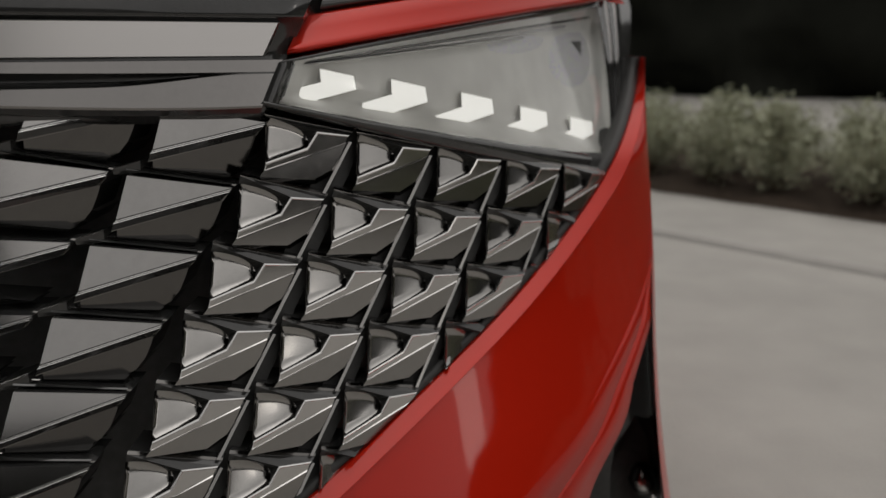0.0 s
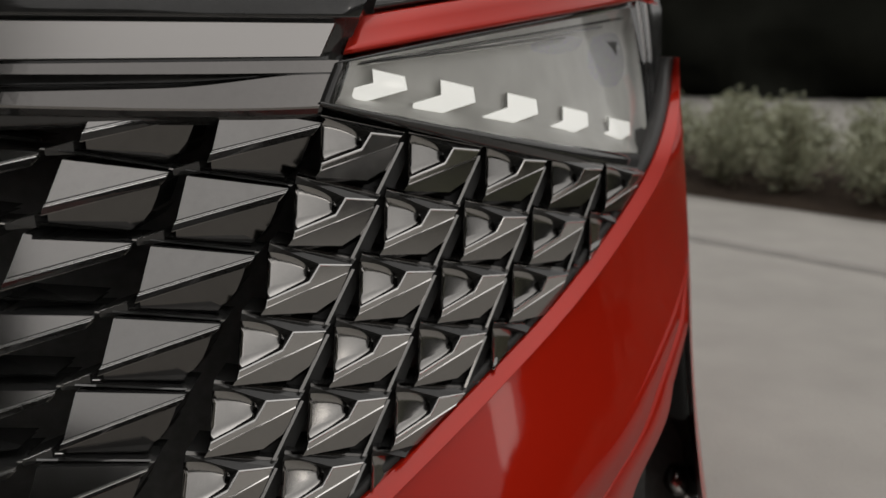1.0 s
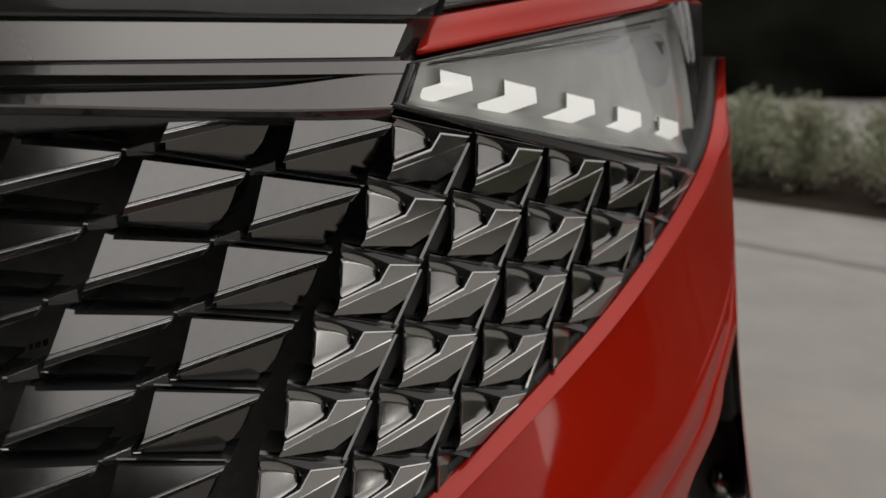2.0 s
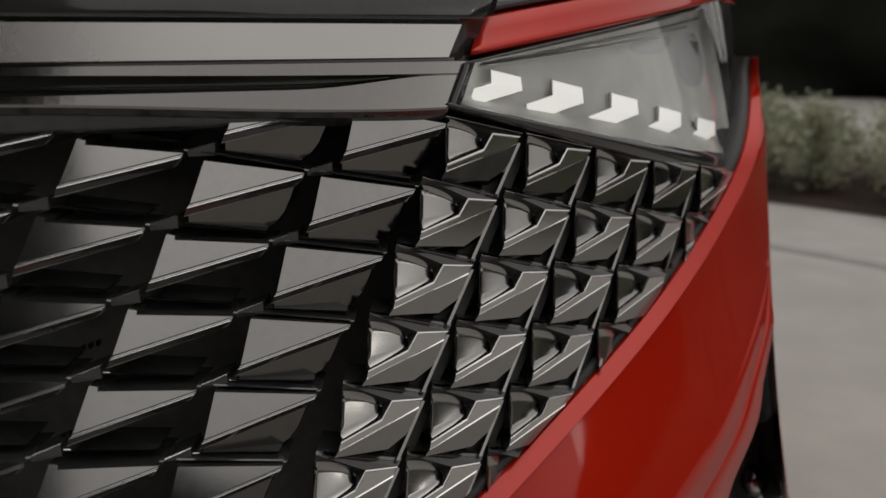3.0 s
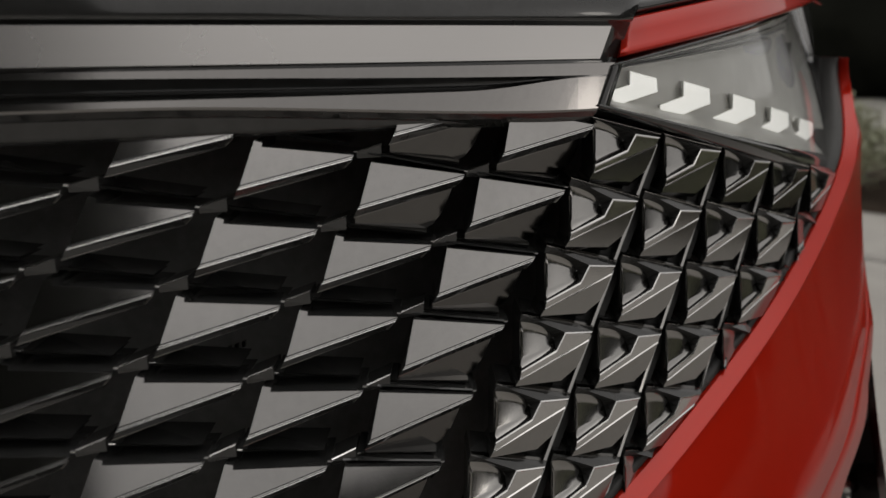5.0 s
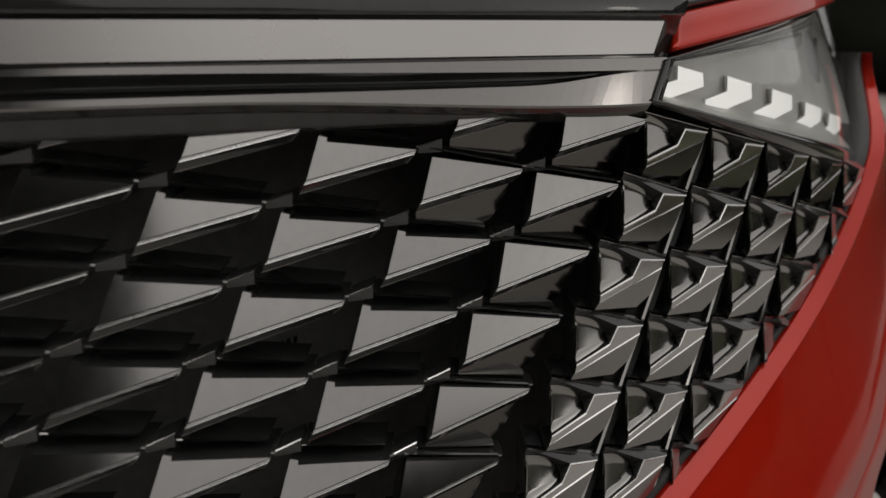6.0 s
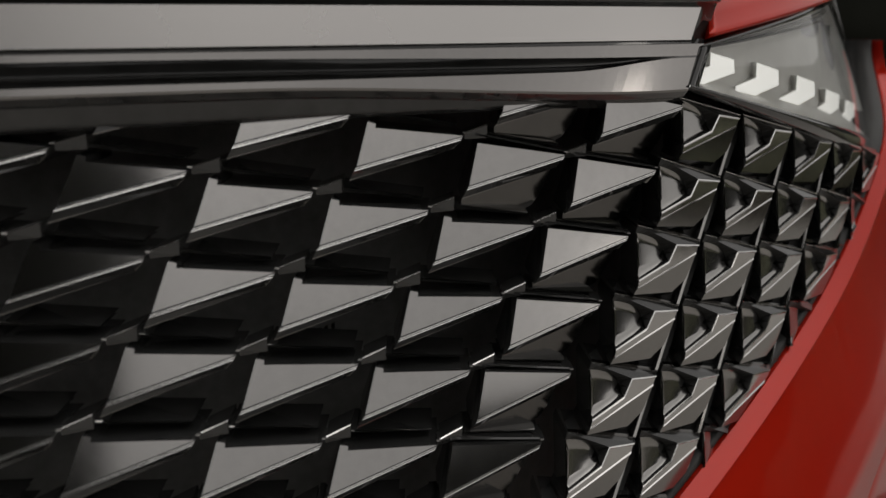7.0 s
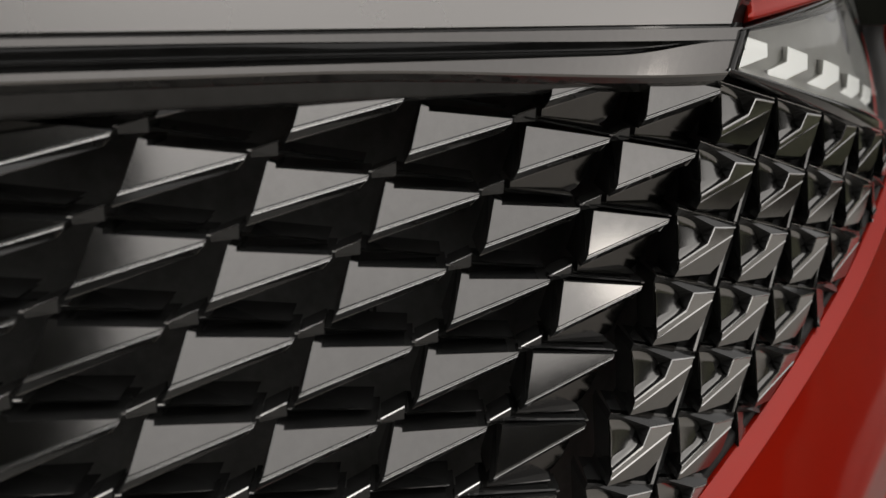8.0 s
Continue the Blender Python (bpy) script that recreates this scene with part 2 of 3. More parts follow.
def build_shrubs():
    rng = random.Random(4)
    meshes = []
    for k in range(3):
        stems = Shape(STEM)
        leaves = Shape(LEAF)
        for i in range(26):
            a, lean = rng.uniform(0, 6.28), rng.uniform(0.1, 1.0)
            reach = Vector((math.cos(a) * 0.30 * lean, math.sin(a) * 0.30 * lean, 0.56 - 0.22 * lean * lean + rng.uniform(-0.05, 0.05)))
            side = Vector((-math.sin(a), math.cos(a), 0)) * 0.006
            mid = reach * 0.5 + Vector((reach.x, reach.y, 0)) * 0.18
            for p, q, w0, w1 in ((Vector((0, 0, 0)), mid, 1.0, 0.7), (mid, reach, 0.7, 0.3)):
                up = Vector((math.cos(a), math.sin(a), 0)) * 0.006
                ring0 = [p + side * w0, p + up * w0, p - side * w0, p - up * w0]
                ring1 = [q + side * w1, q + up * w1, q - side * w1, q - up * w1]
                for n in range(4):
                    stems.face((ring0[n], ring0[(n + 1) % 4], ring1[(n + 1) % 4], ring1[n]))
            for n in range(95):
                t = rng.uniform(0.25, 1.05)
                at = (mid * (t * 2) if t < 0.5 else mid.lerp(reach, t * 2 - 1)) + Vector((rng.gauss(0, 0.045), rng.gauss(0, 0.045), rng.gauss(0, 0.035)))
                at.z = max(at.z, 0.03)
                way = Vector((rng.gauss(0, 1) + math.cos(a), rng.gauss(0, 1) + math.sin(a), rng.gauss(0.9, 0.6))).normalized()
                across = way.cross(Vector((rng.gauss(0, 1), rng.gauss(0, 1), rng.gauss(0, 1)))).normalized()
                length, width = rng.uniform(0.024, 0.050), rng.uniform(0.007, 0.013)
                leaves.face((at, at + way * length * 0.5 + across * width, at + way * length, at + way * length * 0.5 - across * width))
        meshes.append((stems.mesh("stem", weld=False), leaves.mesh("crown", weld=False)))
    # hedge runs on unseen to the right, added to darken the bumper's reflections
    for i in range(54):
        row, step = i % 2, i // 2
        at = EDGE_AT + EDGE_WAY * (-2.6 + step * 0.46 + row * 0.2 + rng.uniform(-0.06, 0.06)) + EDGE_OUT * (0.36 + 0.5 * row + rng.uniform(-0.05, 0.05))
        shrub = thing("shrub", "low bushy grey-green shrub in the soil bed", "shrub", group="shrubs of the low hedge")
        size = rng.uniform(0.82, 0.98)
        shrub.matrix_basis = Matrix.Translation((at.x, at.y, 0.02)) @ Matrix.Rotation(rng.uniform(0, 6.28), 4, "Z") @ Matrix.Diagonal((size, size, size * rng.uniform(0.92, 1.08), 1))
        for name, data in zip(("stem", "crown"), meshes[i % 3]):
            ob = new(name, data)
            ob.parent = shrub


# the grille's lattice: columns c count to the car's middle, rows r count down
def cell(c, r):
    if c > -0.5:
        return -0.1593 - 0.0915 * c + 0.00118 * c * c - 0.0278 * r, 0.8292 + 0.02144 * c - 0.05554 * r
    return -0.1652 - 0.0770 * c - 0.0230 * r, 0.8333 + 0.02064 * c - 0.05754 * r


def lattice(c, r):
    """The frame of one cell: a runs to its left, b runs down, d runs inwards."""
    x0, z0 = cell(c, r)
    if c >= 0:
        ax, az, bx, bz = -0.0915 + 0.00118 * (2 * c + 1), 0.02144, -0.0278, -0.05554
    else:
        ax, az, bx, bz = -0.0770, 0.02064, -0.0230, -0.05754

    def at(a, b, d):
        x, z = x0 + a * ax + b * bx, z0 + a * az + b * bz
        return (x, skin(x, z) + d, z)
    return at


def facet(at, p, q, r):
    """The flat face through three places of a cell: gives its point at (a, b), lifted by d."""
    p3, q3, r3 = (Vector(at(*k)) for k in (p, q, r))
    n = (q3 - p3).cross(r3 - p3)

    def on(a, b, d=0.0):
        x, _, z = at(a, b, 0)
        return (x, p3.y - (n.x * (x - p3.x) + n.z * (z - p3.z)) / n.y + d, z)
    return on


def wide_tile(c, r, filled):
    """A faceted louvre: a bright upper facet, a grooved edge and a dark facet under it."""
    s, at = Shape(SMOKE, BLACK, GLINT, DARK), lattice(c, r)
    head, heel = ((0.84, 0.07, 0.007), (0.76, 0.60, -0.004)) if c else ((0.855, 0.02, 0.001), (0.75, 0.60, -0.006))
    # towards the car's middle the facets turn a little further round
    turn = min(max(c - 2, 0) * 0.0026, 0.0085)
    up = facet(at, (*head[:2], head[2] + turn), (*heel[:2], heel[2] + turn), (0.0, 0.0, 0.0))
    notch = [head[:2], (0.77, 0.075), (0.755, 0.125), (0.64, 0.105), (0.0, 0.0)] if not filled else [head[:2], (0.0, 0.0)]
    top = [up(*p) for p in notch]
    low0 = [up(*heel[:2]), up(0.0, 0.0)]
    low1 = [up(heel[0], heel[1] + 0.024, 0.0004), up(0.002, 0.022, 0.0004)]
    low2 = [up(heel[0], heel[1] + 0.035, 0.0004), up(0.003, 0.033, 0.0004)]
    low3 = [up(heel[0] + 0.002, heel[1] + 0.052, 0.0006), up(0.004, 0.050, 0.0006)]
    low3b = [up(heel[0] + 0.003, heel[1] + 0.064, 0.0005), up(0.005, 0.062, 0.0005)]
    low4 = [at(heel[0] + 0.004, heel[1] + 0.185, 0.0005), at(0.045, 0.215, 0.0070)]
    low4b = [at(heel[0] + 0.005, heel[1] + 0.200, 0.0009), at(0.052, 0.232, 0.0078)]
    low5 = [at(heel[0] + 0.02, heel[1] + 0.200, 0.06), at(0.06, 0.232, 0.06)]
    s.face(top + [low0[0]], 0)
    # edge highlights are in the colour: pale strips between black ones
    s.strips([low0, low1, low2, low3, low3b, low4, low4b, low5], [1, 2, 1, 2, 1, 0, 1])
    s.strips([[low3b[1], low4[1]], [at(-0.008, 0.058, 0.004), at(0.028, 0.222, 0.006)]], 0)
    rear = [(x, y + 0.05, z) for x, y, z in top]
    s.strips([top, rear], 1)
    s.face([top[0], low0[0], low1[0], low2[0], low3[0], low3b[0], low4[0], low4b[0], low5[0], rear[0]], 1)
    s.face([top[-1], low1[1], low2[1], low3[1], low3b[1], low4[1], low4b[1], low5[1], rear[-1]], 1)
    # small nub at the tip
    s.strips([[at(0.02, -0.050, 0.02), at(-0.016, -0.050, 0.02)], [at(0.02, -0.046, 0.0030), at(-0.016, -0.046, 0.0030)], [at(0.02, -0.030, 0.0022), at(-0.016, -0.030, 0.0022)], [at(0.018, -0.024, 0.02), at(-0.014, -0.024, 0.02)]], [1, 3, 1])
    # tab to the next tile
    if c:
        tab = [at(-0.0065, -0.032, 0.004), at(-0.175, -0.184, 0.006), at(-0.228, -0.017, 0.009), at(-0.029, 0.053, 0.007)]
        back_tab = [(x, y + 0.03, z) for x, y, z in tab]
        s.face(tab, 1)
        s.strips([tab + tab[:1], back_tab + back_tab[:1]], 1)
        # pale strip: the tab's edge highlight in the colour
        s.strips([[at(-0.0065, -0.048, 0.0052), at(-0.175, -0.200, 0.0072)], tab[:2]], 2)
        # bar from the tab along the head of the next tile
        bar = [[at(-0.20, b0, d), at(-0.93, b1, d)] for b0, b1, d in ((-0.090, -0.140, 0.05), (-0.085, -0.135, 0.012), (-0.077, -0.128, 0.0112), (-0.020, -0.082, 0.016), (-0.015, -0.078, 0.05))]
        s.strips(bar, [1, 0, 1, 1])
    if filled:
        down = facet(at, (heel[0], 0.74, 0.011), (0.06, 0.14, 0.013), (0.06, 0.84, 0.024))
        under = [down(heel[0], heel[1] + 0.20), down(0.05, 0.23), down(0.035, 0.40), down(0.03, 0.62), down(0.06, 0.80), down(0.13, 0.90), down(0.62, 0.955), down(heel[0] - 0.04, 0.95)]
        # lower facet's shade is in its colour: darker chrome than above
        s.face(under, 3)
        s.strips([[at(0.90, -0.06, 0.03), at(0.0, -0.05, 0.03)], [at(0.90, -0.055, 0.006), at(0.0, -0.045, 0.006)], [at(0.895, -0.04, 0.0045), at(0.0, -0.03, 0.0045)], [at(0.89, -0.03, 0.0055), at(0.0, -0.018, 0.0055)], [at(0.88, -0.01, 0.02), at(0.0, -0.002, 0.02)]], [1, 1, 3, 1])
        chin = [(x, y + 0.012, z - 0.003) for x, y, z in under[3:]]
        s.strips([under[3:], chin, [(x, y + 0.05, z) for x, y, z in chin]], 1)
        s.strips([under[1:4], [(x, y + 0.05, z) for x, y, z in under[1:4]]], 1)
    return s


def narrow_tile(c, r, first):
    """A hollow upper corner, a bright stepped rib across it and a plain facet below."""
    s, at = Shape(POLISH, BLACK, EDGE, DARK, BOOMERANG, DEEP, SMOKE, RUBBER_AND_SHADE), lattice(c, r)
    cut = -0.02 if first else -0.11
    lift = -0.002 - 0.0008 * r
    rise = facet(at, (0.0, 0.0, 0.0), (0.36, 0.04, -0.0019), (0.74, 0.60, lift - 0.003))
    fall = facet(at, (0.02, 0.15, 0.001), (0.735, 0.725, lift - 0.003), (0.22, 0.86, -0.0008))
    rib = [rise(0.015, 0.0), rise(0.365, 0.03), rise(0.40, 0.285), rise(0.745, 0.585)]
    rib1 = [rise(0.02, 0.018, -0.0005), rise(0.350, 0.048, -0.0005), rise(0.386, 0.307, -0.0005), rise(0.74, 0.606, -0.0005)]
    rib2 = [rise(0.025, 0.034, 0.0004), rise(0.342, 0.064, 0.0004), rise(0.379, 0.323, 0.0004), rise(0.73, 0.625, 0.0004)]
    low = [rise(0.03, 0.120, 0.0004), rise(0.34, 0.375, 0.0004), rise(0.39, 0.416, 0.0004), rise(0.722, 0.688, 0.0004)]
    low1 = [rise(0.025, 0.136, -0.0010), rise(0.34, 0.391, -0.0010), rise(0.39, 0.432, -0.0010), rise(0.728, 0.706, -0.0010)]
    low2 = [fall(0.02, 0.152), fall(0.34, 0.407), fall(0.39, 0.448), fall(0.735, 0.725)]
    # highlight along the rib's rim is put into the colour, as brighter chrome
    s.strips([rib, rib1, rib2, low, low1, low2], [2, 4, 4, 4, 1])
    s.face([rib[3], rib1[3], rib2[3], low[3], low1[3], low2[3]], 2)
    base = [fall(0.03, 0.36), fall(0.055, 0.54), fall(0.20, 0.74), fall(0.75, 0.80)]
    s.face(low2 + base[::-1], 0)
    chin = [(x, y + 0.010, z - 0.0055) for x, y, z in base]
    s.strips([base, chin, [(x, y + 0.04, z) for x, y, z in chin]], [3, 1])
    # the hollow: a gently curved floor under a rounded brow, shade in its dark colour
    brow = [(0.945, -0.03), (0.83, -0.02), (0.67, 0.02), (0.54, 0.09), (0.455, 0.18), (0.41, 0.27)]
    lines = []
    for i in range(11):
        t = i / 10
        ta, tb = along(brow, t)
        ba, bb = 0.765 - 0.36 * t, 0.590 - 0.303 * t
        sag = 0.0016 * math.sin(math.pi * t)
        lines.append([at(ta + (ba - ta) * k, tb + (bb - tb) * k, (0.0056 + 0.006 * t) * (1 - k) + (lift + 0.0005 + 0.006 * t) * k + sag * (1 - 0.5 * k)) for k in (0.0, 0.25, 0.5, 0.75, 1.0)])
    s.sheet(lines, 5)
    left, foot = lines[0], [line[-1] for line in lines]
    s.strips([foot, [lerp(rib[3], rib[2], i / 10) for i in range(11)]], 1)
    # ledge along the top, flanks and rear
    ledge0, ledge1 = [at(0.965, cut - 0.075, 0.006), at(0.0, -0.075, 0.006)], [at(0.955, cut - 0.045, 0.003), at(0.0, -0.05, 0.004)]
    ledge2 = [at(0.95, cut - 0.035, 0.0035), at(0.0, -0.04, 0.0045)]
    # last strip paints the ledge's thin highlight in bright chrome
    s.strips([[(x, y + 0.04, z) for x, y, z in ledge0], ledge0, ledge1, ledge2], [1, 3, 2])
    s.face([ledge2[0], ledge2[1], rib[0], rib[1]], 1)
    over = [lerp(ledge2[0], rib[1], min(1.0, i / 8)) for i in range(11)]
    over[9], over[10] = lerp(rib[1], rib[2], 0.5), rib[2]
    s.sheet([[line[0] for line in lines], over], 7, soft=False)
    side = [ledge2[0]] + left + [low2[3], base[3]]
    s.strips([side, [(x - 0.003, y + 0.05, z) for x, y, z in side]], 1)
    edge = [(x + 0.0012, y - 0.0008, z) for x, y, z in left]
    s.strips([left, edge], 6)
    flank = [rib[0], low[0], low1[0], low2[0], base[0], base[1], base[2]]
    s.strips([flank, [(x + 0.002, y + 0.05, z) for x, y, z in flank]], 1)
    # dark plate added behind the gap beside the tile, to lift its black
    s.face([at(0.14, -0.06, 0.020), at(-0.16, -0.06, 0.017), at(-0.12, 1.0, 0.013), at(0.24, 1.0, 0.016)], 7)
    # leaning strut beside the tile
    s.strips([[at(0.012, 0.14, 0.018), at(0.075, 0.90, 0.010)], [at(0.0, 0.12, 0.0125), at(0.06, 0.92, 0.0015)], [at(-0.035, 0.12, 0.0115), at(0.022, 0.92, 0.0008)],
              [at(-0.06, 0.14, 0.05), at(-0.01, 0.92, 0.05)]], [1, 0, 1])
    return s


# where the bumper's rim meets the grille, from low to high
def rim_in(z):
    t = (z - 0.20) / 0.68
    return along([(-0.54,), (-0.43,), (-0.33,), (-0.225,), (-0.125,), (-0.022,), (0.0785,), (0.160,), (0.226,), (0.262,), (0.272,)], t)[0]


def build_grille(car):
    # backing sheet in the lifted grey that stands in for veil
    s = Shape(LIFTED_BACK)
    s.sheet([[(x, skin(x, z) + 0.16, z) for x in np.linspace(-1.05, 0.20, 40)] for z in np.linspace(0.30, 0.90, 12)])
    grille = part("grille", s, car, "black honeycombed grille of faceted smoked-chrome tiles")
    for c in range(0, 10):
        for r in range(0, 10):
            x, z = cell(c, r)
            if z < 0.36 or x < -0.98 or x > rim_in(z) + 0.02:
                continue
            part("tile", wide_tile(c, r, c == 0 or (c == 1 and r < 2)), grille)
    for c in range(-1, -6, -1):
        for r in range(0, 8):
            x, z = cell(c, r)
            if z < 0.36 or x - 0.075 > rim_in(z + 0.02):
                continue
            tile = narrow_tile(c, r, r == 0)
            zc = z - 0.02
            for _ in range(8):
                zc = z - 0.02 + 0.45 * (rim_in(zc) - x + 0.03)
            zc = min(max(zc, 0.30), 0.86)
            way = Vector((rim_in(zc + 0.02) - rim_in(zc - 0.02), 0, 0.04)).normalized()
            tile.clip((rim_in(zc) - 0.004, 0, zc), (way.z, 0, -way.x))
            if tile.bm.faces:
                part("tile", tile, grille)
    # fins far back behind one of the openings
    for i in range(9):
        s = Shape(DARK)
        x, y, z = -0.535 + 0.0062 * i, 0.70 + 0.003 * i, 0.6145 + 0.0016 * i
        front = [(x, y, z), (x + 0.003, y, z + 0.0008), (x + 0.003, y, z + 0.006), (x, y, z + 0.0052)]
        s.face(front)
        s.strips([front + front[:1], [(p, q + 0.01, r) for p, q, r in front + front[:1]]])
        part("fin", s, grille)


def build_upper_trim(car):
    # black carrier
    s = Shape(BLACK)

    def end(z):
        return -0.1405 + (z - 0.884) * 0.42
    rows = [(0.832, 0.04), (0.834, 0.004), (0.840, -0.004), (0.884, -0.005), (0.9195, -0.004), (0.9205, -0.0115), (0.9225, -0.0125), (0.952, -0.006), (0.962, 0.01), (0.966, 0.05)]
    s.sheet([[(x, skin(x, z) + d, z) for x in [-1.05 + (end(z) + 1.05) * i / 60 for i in range(61)]] for z, d in rows])
    s.strips([[(end(z), skin(end(z), z) + d, z) for z, d in rows], [(end(z) + 0.002, skin(end(z), z) + 0.06, z) for z, d in rows]])
    trim = part("upper_trim", s, car, "gloss black carrier above the grille")
    # satin insert
    s = Shape(SATIN)
    rows = [(0.887, -0.004), (0.8873, -0.0120), (0.8878, -0.0141), (0.897, -0.0128), (0.907, -0.0113), (0.9158, -0.0100), (0.9163, -0.008), (0.9166, -0.003)]

    def tip(z):
        return -0.1580 + (z - 0.887) * 0.42
    lines = [[(x, skin(x, z) + d, z) for x in [-1.05 + (tip(z) + 1.05) * i / 120 for i in range(121)]] for z, d in rows]
    s.sheet(lines[2:6])
    s.strips(lines[:3])
    s.strips(lines[5:])
    s.strips([[line[-1] for line in lines], [(line[-1][0] + 0.001, line[-1][1] + 0.012, line[-1][2]) for line in lines]])
    part("insert", s, trim, "satin chrome insert with a slanted end", weld=False)
    # tinted lower bar with a tapering groove
    s = Shape(TRIM, BLACK)

    def close(z):
        return -0.1425 + (z - 0.884) * 0.42
    lines = []
    for i in range(91):
        q = i / 90
        x0 = -1.05 + 0.905 * q
        g = 1.0 - smooth((x0 + 0.235) / 0.068)
        upper = 0.8795 - 0.0055 * smooth((x0 + 0.60) / 0.43)
        lower = 0.8635 + 0.0088 * smooth((x0 + 0.285) / 0.118) ** 1.4
        foot = 0.858 - 0.014 * smooth((x0 + 0.52) / 0.36)
        line = []
        for z, d in [(0.8845, -0.004), (0.8842, -0.0115), (upper, -0.0125)]:
            line.append((z, d))
        for f, d in ((0.06, 0.011), (0.45, 0.013), (0.52, 0.008), (0.60, 0.001), (0.65, 0.0), (0.73, 0.003), (0.84, 0.006), (0.97, 0.005), (1.0, 0.0)):
            line.append((upper + (lower - upper) * f, -0.0125 + d * g))
        line += [(foot + 0.001, -0.0135), (foot - 0.001, -0.0125), (foot - 0.006, -0.007), (foot - 0.014, 0.008), (foot - 0.016, 0.03)]
        pts = []
        for z, d in line:
            x = -1.05 + (close(z) + 1.05) * q
            pts.append((x, skin(x, z) + d, z))
        lines.append(pts)
    n = len(lines[0])
    s.sheet([[lines[i][j] for i in range(91)] for j in range(n)], [0, 0, 1, 1, 1, 1, 0, 1, 1, 1, 1] + [0] * (n - 15) + [1] * 3, soft=False)
    part("lower_bar", s, trim, "tinted chrome bar with a tapering groove", weld=False)


def lamp_depth(s, t):
    """How far the lamp sweeps back behind the skin: s to its outer end, t down."""
    return -0.012 + (0.15 - 0.105 * t) * max(s, 0.0) ** 2.2


def lamp(s, t, d=0.0):
    s *= 1.235 - 0.14 * t - 0.04 * t * t
    x, z = lerp(lerp((-0.137, 0.8825), (0.172, 0.941), s), lerp((-0.150, 0.8465), (0.215, 0.7495), s), t)
    return (x, skin(x, z) + lamp_depth(s, t) + d, z)


def build_headlight(car):
    n, m = 30, 12
    s = Shape(VOID)
    s.sheet([[lamp(-0.03 + 1.09 * i / n, -0.06 + 1.12 * j / m, 0.085) for i in range(n + 1)] for j in range(m + 1)])
    head = part("headlight", s, car, "lit headlight with five white chevrons behind a clear lens")
    s = Shape(GLASS)
    s.sheet([[lamp(i / n, j / m, -0.004 * math.sin(math.pi * j / m)) for i in range(n + 1)] for j in range(m + 1)])
    lens = part("lens", s, head, "clear lens")
    lens.visible_shadow = False
    # silver inside: a stepped bowl
    s = Shape(SILVER)
    s.sheet([[lamp(0.004 + 0.992 * i / n, j / m, 0.004 + 0.048 * smooth(min(j, m - j) / 1.6) * smooth(min(i, n - i) / 0.9)) for i in range(n + 1)] for j in range(m + 1)])
    part("reflector", s, head, "silver reflector")
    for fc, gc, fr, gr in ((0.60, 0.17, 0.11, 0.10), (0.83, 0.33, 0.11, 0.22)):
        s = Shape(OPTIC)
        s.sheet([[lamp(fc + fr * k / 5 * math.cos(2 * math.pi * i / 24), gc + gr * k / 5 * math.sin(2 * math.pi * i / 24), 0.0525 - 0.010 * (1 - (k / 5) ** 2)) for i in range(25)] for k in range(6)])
        part("optic", s, head, "optic with iridescent tints in its colour")
    # pale steps along the head of the bowl, and a dark shelf over them
    for name, t0, t1, end, mat in (("step", 0.095, 0.112, 0.80, EDGE), ("step", 0.135, 0.147, 0.62, EDGE), ("shelf", 0.0, 0.075, 0.95, TRIM)):
        s = Shape(mat)
        s.sheet([[lamp(0.02 + (end - 0.02) * i / n, t, d) for i in range(n + 1)] for t, d in ((t0, 0.05), (t0, 0.026), (t1, 0.028), (t1, 0.05))], soft=False)
        part(name, s, head, "thin pale step in the bowl" if name == "step" else "dark shelf at the head of the bowl")
    # chevrons
    outline = [(0.0, 0.54), (0.44, 0.37), (0.43, 0.0), (0.96, 0.22), (1.0, 0.60), (0.66, 0.735), (0.33, 0.865), (0.0, 1.0)]
    spots = [(0.004, 0.20, 0.166, 0.80), (0.166, 0.455, 0.342, 0.86), (0.350, 0.60, 0.530, 0.885), (0.534, 0.705, 0.716, 0.93), (0.724, 0.771, 0.910, 0.955)]
    for s0, t0, s1, t1 in spots:
        s = Shape(LED, SILVER)
        p, q = lamp(s0, t0, 0.016), lamp(s1, t1, 0.016)
        front = [(p[0] + (q[0] - p[0]) * u, p[1] + (q[1] - p[1]) * u, p[2] + (q[2] - p[2]) * v) for u, v in outline]
        front = [(x * 1.028, y * 1.028, 0.9 + (z - 0.9) * 1.028) for x, y, z in front]
        rear = [(x, y + 0.018, z) for x, y, z in front]
        mid = [Vector(p).lerp(sum((Vector(k) for k in front), Vector()) / 8, 0.07) - Vector((0, 0.002, 0)) for p in front]
        s.face(mid, 0)
        s.strips([front + front[:1], mid + mid[:1]], 0)
        s.strips([front + front[:1], rear + rear[:1]], 1)
        part("led_chevron", s, head, "glowing white chevron")
    # dark frame round the lens
    s = Shape(BLACK)
    s.sheet([[lamp(-0.02 + 1.05 * i / n, t, d) for i in range(n + 1)] for t, d in ((0.985, 0.012), (0.99, -0.003), (1.03, -0.005), (1.09, 0.0), (1.14, 0.004), (1.17, 0.03), (1.19, 0.08))])
    part("lower_bezel", s, head, "gloss black lower bezel")
    s = Shape(BLACK)
    s.sheet([[lamp(-0.02 + 1.06 * i / n, t, d) for i in range(n + 1)] for t, d in ((0.01, 0.014), (0.008, -0.002), (-0.03, -0.003), (-0.08, 0.004), (-0.16, 0.03))])
    part("upper_bezel", s, head, "gloss black upper bezel")
    s = Shape(BLACK)
